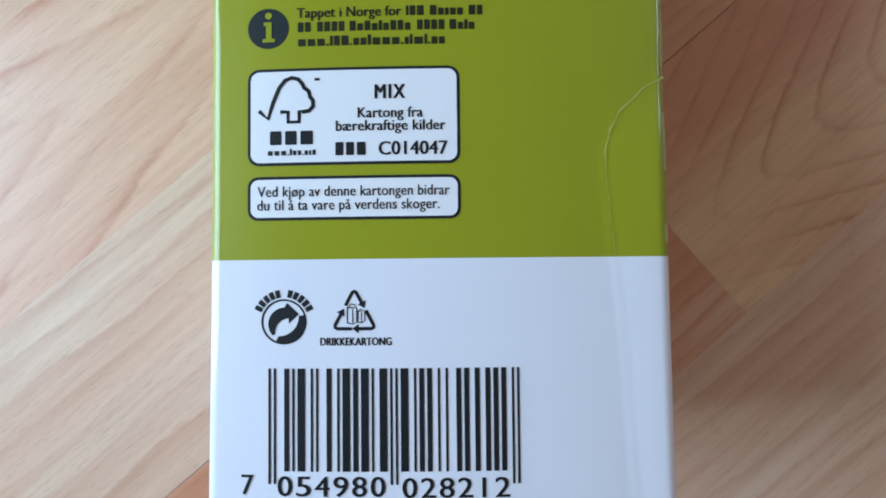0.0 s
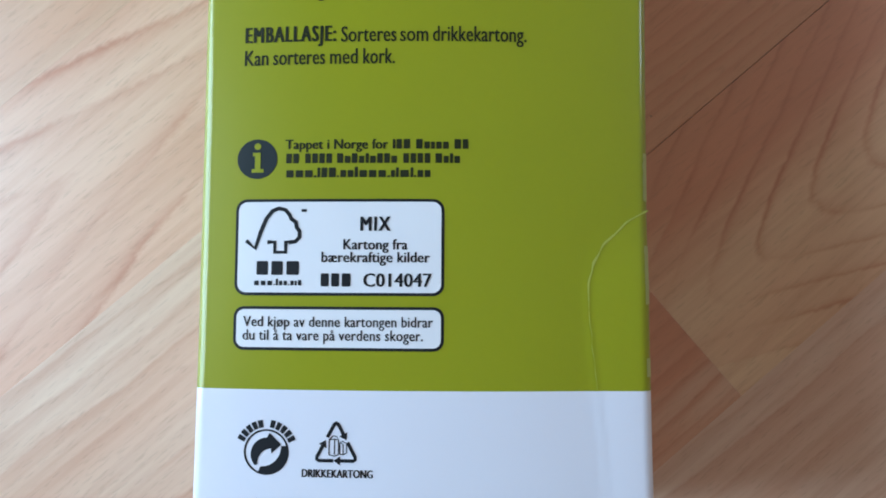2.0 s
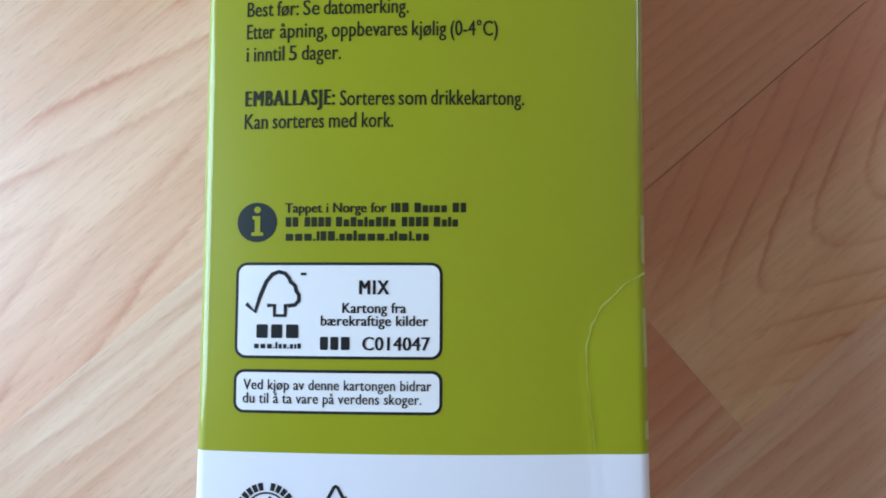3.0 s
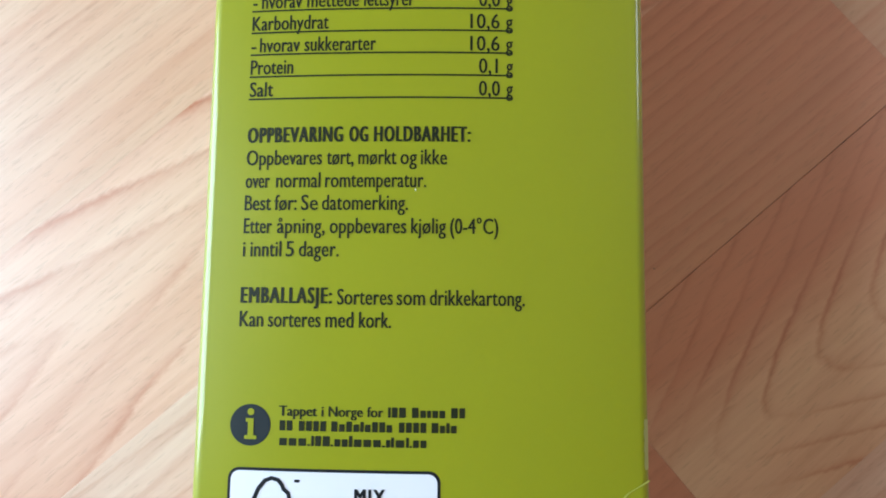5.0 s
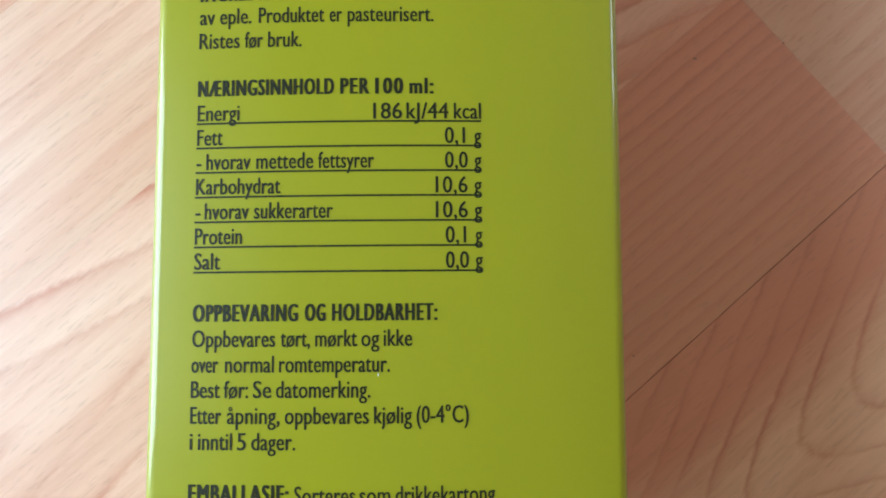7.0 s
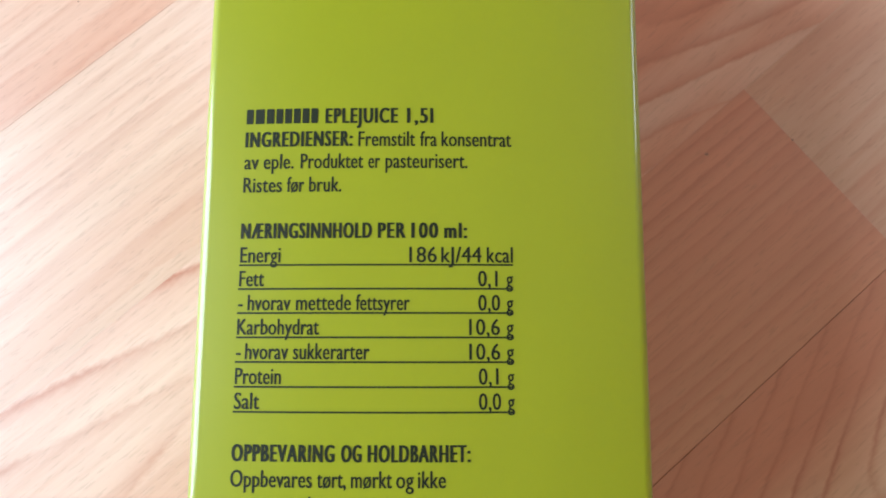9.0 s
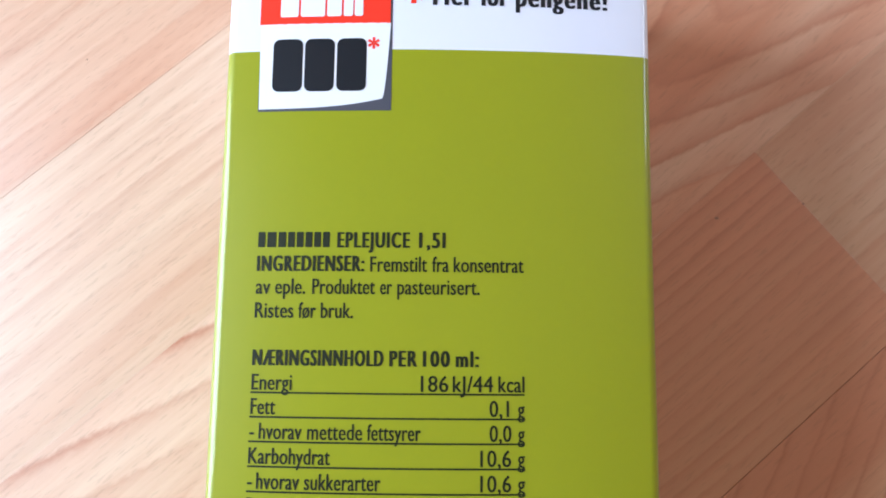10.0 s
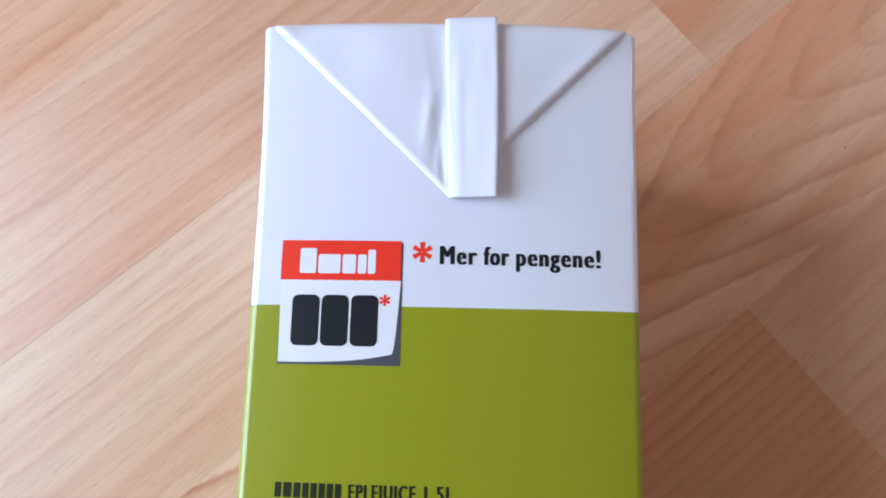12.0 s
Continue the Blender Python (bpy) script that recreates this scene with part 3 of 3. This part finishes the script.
table = line_part("nutrition_table", words([('NÆRINGSINNHOLD', -27.05, -6.83), ('PER', -5.94, -1.62), ('100', -0.77, 3.41), ('ml:', 4.31, 7.9)], 116.05, 2.4, B), OLIVE, carton, "dark printed nutrition table with ruled rows")
TENTH, NONE, MOST = [("0,1", 9.5, 12.5), ("g", 13.8, 14.9)], [("0,0", 9.5, 12.86), ("g", 13.8, 14.9)], [("10,6", 8.1, 12.8), ("g", 13.73, 14.9)]
ROWS = [([("Energi", -27.0, -20.8)], [('186', -1.05, 3.21), ('kJ/44', 3.86, 10.08), ('kcal', 10.88, 14.9)]), ([("Fett", -27.0, -23.2)], TENTH),
        ([('-', -27.0, -26.31), ('hvorav', -25.57, -19.04), ('mettede', -18.21, -9.83), ('fettsyrer', -9.14, -0.9)], NONE),
        ([("Karbohydrat", -27.0, -14.6)], MOST), ([('-', -27.0, -26.27), ('hvorav', -25.64, -19.15), ('sukkerarter', -18.42, -6.9)], MOST),
        ([("Protein", -27.0, -20.1)], TENTH), ([("Salt", -27.0, -23.2)], NONE)]
for k, (what, amount) in enumerate(ROWS):
    base = 112.3 - 3.69 * k
    bm = bmesh.new()
    for run in words(what, base, 2.4, R) + words(amount, base - 0.05, 2.4, R):
        letter(bm, *run)
    bar(bm, -27.1, base - 0.55, 14.9, base - 0.27)
    printed("nutrient_line", bm, OLIVE, table)

store = line_part("storage_text", words([('OPPBEVARING', -27.05, -11.8), ('OG', -10.88, -7.83), ('HOLDBARHET:', -6.95, 8.25)], 82.6, 2.45, B), OLIVE, carton, "dark printed storage advice")
for spans, base in (
        ([('Oppbevares', -27.05, -15.06), ('tørt,', -14.33, -10.06), ('mørkt', -9.33, -3.31), ('og', -2.73, -0.11), ('ikke', 0.47, 4.6)], 78.95),
        ([('over', -27.05, -23.18), ('normal', -22.22, -15.19), ('romtemperatur.', -14.47, 1.4)], 75.3),
        ([('Best', -27.05, -22.86), ('før:', -22.33, -18.82), ('Se', -18.15, -15.5), ('datomerking.', -14.87, -1.4)], 71.7),
        ([('Etter', -27.05, -22.6), ('åpning,', -21.79, -14.28), ('oppbevares', -13.56, -1.61), ('kjølig', -0.89, 4.52), ('(0-4°C)', 5.14, 12.6)], 68.05),
        ([('i', -27.05, -26.67), ('inntil', -25.87, -20.99), ('5', -20.28, -19.0), ('dager.', -18.25, -12.0)], 64.4),
):
    line_part("text_line", words(spans, base, 2.4, R), OLIVE, store)
pack = line_part("sorting_text", [("EMBALLASJE:", -27.1, -12.85, 57.15, 2.45, B), *words([('Sorteres', -12.1, -3.5), ('som', -2.94, 1.43), ('drikkekartong.', 2.13, 16.65)], 57.0, 2.4, R)], OLIVE, carton, "dark printed sorting advice")
line_part("text_line", words([('Kan', -27.1, -23.41), ('sorteres', -22.66, -14.54), ('med', -13.79, -9.49), ('kork.', -8.65, -3.7)], 53.5, 2.4, R), OLIVE, pack)

# information mark and address lines
bm = outline(bmesh.new(), arc(-24.76, 38.67, 3.1, 0, 360, 48)[:-1])
info = printed("information_mark", bm, SLATE, carton, "dark round information mark")
bm = bmesh.new()
outline(bm, arc(-24.72, 40.62, 0.52, 0, 360, 20)[:-1])
bar(bm, -25.45, 39.1, -24.25, 39.65)
bar(bm, -25.1, 37.1, -24.25, 39.1)
bar(bm, -25.6, 36.55, -23.75, 37.1)
printed("letter_i", bm, GREEN, info, "", 2)
address = line_part("bottler_text", [("Tappet i Norge for", -20.45, -4.6, 40.15, 1.5, 0.14)], OLIVE, carton, "small dark print with plain bars")
blocks(address, OLIVE, [0.5, 1, 1.2, -0.6, 1.2, 1, 0.7, 1, 1, -0.6, 1.2, 1], -4.0, 7.75, 40.15, [1.5, 1.5, 1.5, 0, 1.5, 1.1, 1.1, 1.1, 1.1, 0, 1.5, 1.5], 0.1)
blocks(address, OLIVE, [1, 1, -0.7, 1, 1, 1, 1, -0.5, 1.1, 1, 1, 1, 0.6, 1, 1, 1, 1, -0.7, 1, 1, 1, 1, -0.5, 1.2, 0.9, 0.6, 1], -20.4, 6.5, 37.95,
       [1.5, 1.5, 0, 1.5, 1.5, 1.5, 1.5, 0, 1.5, 1.1, 1.5, 1.1, 1.5, 1.1, 1.5, 1.5, 1.1, 0, 1.5, 1.5, 1.5, 1.5, 0, 1.5, 1.1, 1.5, 1.1], 0.1)
blocks(address, OLIVE, [1.3, 1.3, 1.3, 0.5, 0.5, 1, 1.2, 0.4, 1, 1, 0.6, 1.3, 1.3, 1.3, 0.5, 0.7, 0.5, 1.5, 0.5, 0.4, 1, 1], -20.4, 2.0, 35.75,
       [1.1, 1.1, 1.1, 0.3, 1.5, 1.5, 1.5, 0.3, 1.1, 1.1, 1.6, 1.1, 1.1, 1.1, 0.3, 1.1, 1.5, 1.1, 1.5, 0.3, 1.1, 1.1], 0.1)

# forest label
edge = printed("forest_label", panel(bmesh.new(), -27.85, 17.6, 4.05, 32.4, 1.75), INK, carton, "white label with black rounded border")
printed("label_field", panel(bmesh.new(), -27.4, 18.05, 3.6, 31.95, 1.35), PAPER, edge, "white field", 2)
bm = bmesh.new()
stroke(bm, [(-26.15, 26.0), (-24.75, 24.75), (-24.0, 27.2), (-23.1, 29.4), (-22.2, 30.55), (-21.2, 30.95), (-20.2, 30.7), (-19.55, 29.95), (-19.35, 29.4),
            (-18.6, 28.8), (-18.45, 28.0), (-18.0, 27.4), (-18.0, 26.5), (-18.6, 25.85), (-19.6, 25.7), (-20.05, 25.85), (-20.1, 24.2), (-21.75, 24.2), (-21.75, 25.75), (-22.9, 25.75)], 0.62)
printed("tree_mark", bm, INK, edge, "black tree outline", 3)
blocks(edge, INK, [1], -17.8, -16.9, 30.4, [0.42], 0.05, 0.1, 3)
blocks(edge, INK, [1, 1, 1.1], -24.75, -17.7, 20.75, [2.1] * 3, 0.2, 0.24, 3)
blocks(edge, INK, [1.3, 1.3, 1.3, 0.4, 0.6, 0.9, 0.9, 0.4, 0.9, 0.6, 0.9], -24.95, -17.5, 19.15, [0.7, 0.7, 0.7, 0.2, 1.0, 0.7, 0.7, 0.2, 0.7, 0.7, 0.8], 0.05, 0.3, 3)
blocks(edge, INK, [1, 1, 1.1], -14.85, -9.9, 19.0, [2.0] * 3, 0.2, 0.24, 3)
for runs in ([("MIX", -8.75, -4.1, 27.5, 2.15, 0.22)], [("Kartong fra", -11.3, -1.5, 24.65, 1.55, 0.12)], [("bærekraftige kilder", -14.6, 1.9, 22.7, 1.55, 0.12)],
             [("C014047", -8.2, 2.2, 19.0, 2.0, 0.16)]):
    line_part("text_line", runs, INK, edge, "", 3)
edge = printed("advice_label", panel(bmesh.new(), -27.85, 9.3, 4.05, 15.95, 1.6), INK, carton, "white label with black rounded border")
printed("label_field", panel(bmesh.new(), -27.4, 9.75, 3.6, 15.5, 1.2), PAPER, edge, "white field", 2)
line_part("text_line", [("Ved kjøp av denne kartongen bidrar", -26.35, 2.4, 12.9, 1.55, 0.06)], INK, edge, "", 3)
line_part("text_line", [("du til å ta vare på verdens skoger.", -26.4, 0.9, 10.85, 1.55, 0.06)], INK, edge, "", 3)

# recycling marks
cx, cy = -22.42, -5.9
bm = stroke(bmesh.new(), arc(cx, cy, 3.25, 0, 360, 48)[:-1], 0.28, True)
outline(bm, arc(cx + 0.15, cy - 0.35, 2.5, 222, 92, 18) + [(cx + 0.45, cy + 2.85), (cx + 2.25, cy + 1.15), (cx + 0.75, cy - 0.25), (cx + 0.7, cy + 0.55)] + arc(cx + 0.75, cy - 1.55, 2.05, 100, 188, 12))
outline(bm, arc(cx, cy, 3.15, -112, 18, 18) + arc(cx - 0.75, cy + 0.8, 2.95, 2, -92, 16))
dot = printed("recycling_mark", bm, INK, carton, "black round recycling mark")
for k in range(11):
    if k == 5:
        continue
    a = 152 - 12.4 * k
    c, s_ = math.cos(radians(a)), math.sin(radians(a))
    pts = [(-0.33, 0), (0.33, 0), (0.38, 1.15), (-0.38, 1.15)]
    printed("plain_bar", outline(bmesh.new(), [(cx + (3.65 + q) * c + p * s_, cy + (3.65 + q) * s_ - p * c) for p, q in pts]), INK, dot)
bm = bmesh.new()
A, BL, BR = Vector((-11.95, -1.05)), Vector((-15.1, -6.98)), Vector((-8.8, -6.98))
for p, q, r, back, ahead in ((BL, A, BR, 0.42, 0.34), (A, BR, BL, 0.46, 0.40), (BR, BL, A, 0.44, 0.36)):
    start, end = q + (p - q) * back, q + (r - q) * ahead
    d = (r - q).normalized()
    stroke(bm, [tuple(start), tuple(q + (p - q) * 0.09), tuple(q + (p - q) * 0.03 + (r - q) * 0.03), tuple(q + (r - q) * 0.09), tuple(end)], 0.52)
    o = Vector((-d.y, d.x))
    outline(bm, [tuple(end + o * 0.68), tuple(end - o * 0.68), tuple(end + d * 1.0)])
tri = printed("sorting_mark", bm, INK, carton, "black triangle of arrows for cartons")
bm = bmesh.new()
for x in (-13.0, -12.2, -11.6):
    stroke(bm, [(x, -6.1), (x, -3.9)], 0.16)
stroke(bm, [(-13.0, -3.9), (-12.4, -3.3), (-11.9, -3.4), (-11.6, -3.9), (-12.2, -3.8), (-13.0, -3.9)], 0.16)
stroke(bm, [(-13.0, -6.1), (-12.2, -6.3), (-11.6, -6.1)], 0.16)
stroke(bm, [(-11.4, -6.0), (-11.4, -4.3), (-11.0, -4.1), (-10.4, -4.4), (-10.4, -5.8), (-10.9, -6.1), (-11.4, -6.0)], 0.16)
stroke(bm, [(-10.9, -6.1), (-10.9, -4.5), (-11.4, -4.3)], 0.14)
printed("carton_outline", bm, INK, tri)
line_part("text_line", [("DRIKKEKARTONG", -17.05, -6.4, -9.45, 1.15, 0.12)], INK, tri)

# barcode
LCODE = ["0001101", "0011001", "0010011", "0111101", "0100011", "0110001", "0101111", "0111011", "0110111", "0001011"]
PARITY = ["LLLLLL", "LLGLGG", "LLGGLG", "LLGGGL", "LGLLGG", "LGGLLG", "LGGGLL", "LGLGLG", "LGLGGL", "LGGLGL"]
CODE = "7054980028212"
flip = {"0": "1", "1": "0"}
bits = "101"
for d, p in zip(CODE[1:7], PARITY[int(CODE[0])]):
    left = LCODE[int(d)]
    bits += left if p == "L" else "".join(flip[c] for c in left)[::-1]
bits += "01010"
for d in CODE[7:]:
    bits += "".join(flip[c] for c in LCODE[int(d)])
bits += "101"
X0, X1 = -24.75, 12.45
code = printed("barcode", bar(bmesh.new(), X0 - 4.4, -32.4, X1 + 0.8, -12.4), WHITE, carton, "black barcode with its number on white", 0.35)
unit = (X1 - X0) / len(bits)
k = 0
while k < len(bits):
    if bits[k] == "1":
        n = k
        while n < len(bits) and bits[n] == "1":
            n += 1
        guard = k < 3 or k >= 92 or 45 <= k < 50
        printed("code_bar", bar(bmesh.new(), X0 + k * unit + 0.02, -29.9 if guard else -28.0, X0 + n * unit - 0.02, -12.85, 3.0), INK, code, "", 2)
        k = n
    else:
        k += 1
for text, x0, x1, base in (("7", -28.75, -26.9, -31.5), ("054980", -23.4, -7.45, -31.65), ("028212", -5.0, 10.9, -31.85)):
    pitch = (x1 - x0 + 0.5) / len(text)
    for k, digit in enumerate(text):
        thin = (pitch - 0.5) / 2 - 0.28 if digit == "1" else 0.0
        line_part("digit", [(digit, x0 + k * pitch + thin, x0 + (k + 1) * pitch - 0.5 - thin, base, 2.9, 0.14)], INK, code, "", 2)

# square badge with a turned-up corner
bm = bmesh.new()
bar(bm, -28.0, 156.95, -6.4, 178.9)
badge = printed("badge", bm, GREY, carton, "red and white badge with grey shadow")
bm = bmesh.new()
rows = []
for k in range(17):
    f = k / 16
    y = 157.35 + (172.0 - 157.35) * f
    rows.append([bm.verts.new((-27.85 - 0.25 * f + (20.0 + 1.2 * f ** 0.6 + 0.25 * f) * s, y + (1.6 * s ** 3 * (1 - f)), 0)) for s in np.linspace(0, 1, 13)])
for low, high in zip(rows, rows[1:]):
    for i in range(12):
        bm.faces.new((low[i], low[i + 1], high[i + 1], high[i]))
printed("badge_field", bm, PAPER, badge, "white field", 2)
bm = bmesh.new()
bar(bm, -28.25, 171.95, -6.75, 179.25)
printed("badge_band", bm, REDINK, badge, "red band", 2)
for x0, x1, h in ((-24.9, -21.95, 4.6), (-21.6, -17.6, 3.5), (-17.25, -14.85, 3.5), (-14.5, -12.95, 3.5), (-12.7, -11.3, 4.4)):
    printed("letter_bar", round_bar(bmesh.new(), x0, 173.2, x1, 173.2 + h, 0.35), PAPER, badge, "plain white bar", 3)
for x0 in (-25.85, -20.65, -15.4):
    printed("number_bar", round_bar(bmesh.new(), x0, 160.25, x0 + 4.85, 169.3, 1.1), INK, badge, "plain black bar", 3)


def asterisk(bm, cx, cy, r, w):
    for k in range(6):
        a = radians(90 + 60 * k)
        c, s = math.cos(a), math.sin(a)
        outline(bm, [(cx + p * c - q * s, cy + p * s + q * c) for p, q in ((0.05 * r, -w * 0.28), (r, -w / 2), (r, w / 2), (0.05 * r, w * 0.28))])
    return bm


printed("star", asterisk(bmesh.new(), -9.4, 168.45, 1.0, 0.5), REDINK, badge, "small red asterisk", 3)
printed("asterisk", asterisk(bmesh.new(), -2.95, 177.3, 1.85, 0.95), REDINK, carton, "red printed asterisk")
line_part("slogan", words([('Mer', 0.2, 6.98), ('for', 8.07, 12.76), ('pengene!', 13.95, 29.3)], 175.2, 3.3, 0.42), INK, carton, "bold black slogan")

# a chip in the print
printed("print_chip", outline(bmesh.new(), [(-0.40, 74.85), (-0.26, 74.7), (-0.18, 74.9), (-0.26, 75.2)]), PAPER, store, "tiny white chip in the print", 2)

# the cracked fold of the dent: pale board through the print, its highlight painted in
WORN_LIT = board("worn_print", (0.50, 0.53, 0.10), 0.40, 0.4)
fold = []
for y in np.linspace(31.0, 3.6, 110):
    fold.append((float(np.interp(y, [p[0] for p in CREASE], [p[1] for p in CREASE])) + 0.22 * noise.noise((y / 2.2, 0.0, 3.0)), float(y)))
left, right = [], []
bm = bmesh.new()
for x, y in fold:
    wide = (0.15 if y > 17 else 0.05) * (1.0 + 0.9 * noise.noise((y / 1.7, 7.0, 1.0)))
    left.append(bm.verts.new((x - wide * 0.8, y + wide * 0.5, 0)))
    right.append(bm.verts.new((x + wide * 0.8, y - wide * 0.5, 0)))
for k in range(len(fold) - 1):
    bm.faces.new((right[k + 1], right[k], left[k], left[k + 1]))
bmesh.ops.recalc_face_normals(bm, faces=bm.faces)
printed("crease_line", bm, WORN_LIT, carton, "pale cracked crease in the green print", 2)

# pale stretches along one long edge
EDGE_PALE = board("rubbed_edge", (0.44, 0.47, 0.17), 0.5, 0.1)
for y0, y1 in ((32.5, 40.0), (16.5, 25.5), (5.5, 8.3)):
    bm = bmesh.new()
    rows = []
    for y in np.linspace(y0, y1, 14):
        w = half_width(y) + lean(y)
        cx, cz = XC + w - RAD, face_z(XC + w - RAD, y) - RAD
        a0 = 30 + 7 * noise.noise((y / 1.1, 2.0, 6.0))
        rows.append([bm.verts.new(Vector((cx + (RAD + 0.04) * math.sin(radians(a)), y, cz + (RAD + 0.04) * math.cos(radians(a)))) * MM) for a in np.linspace(a0, 88, 7)])
    for low, high in zip(rows, rows[1:]):
        for k in range(6):
            bm.faces.new((low[k], low[k + 1], high[k + 1], high[k])).smooth = True
    fix(part("worn_edge", bm, EDGE_PALE, carton, "pale rubbed carton edge"), carton)
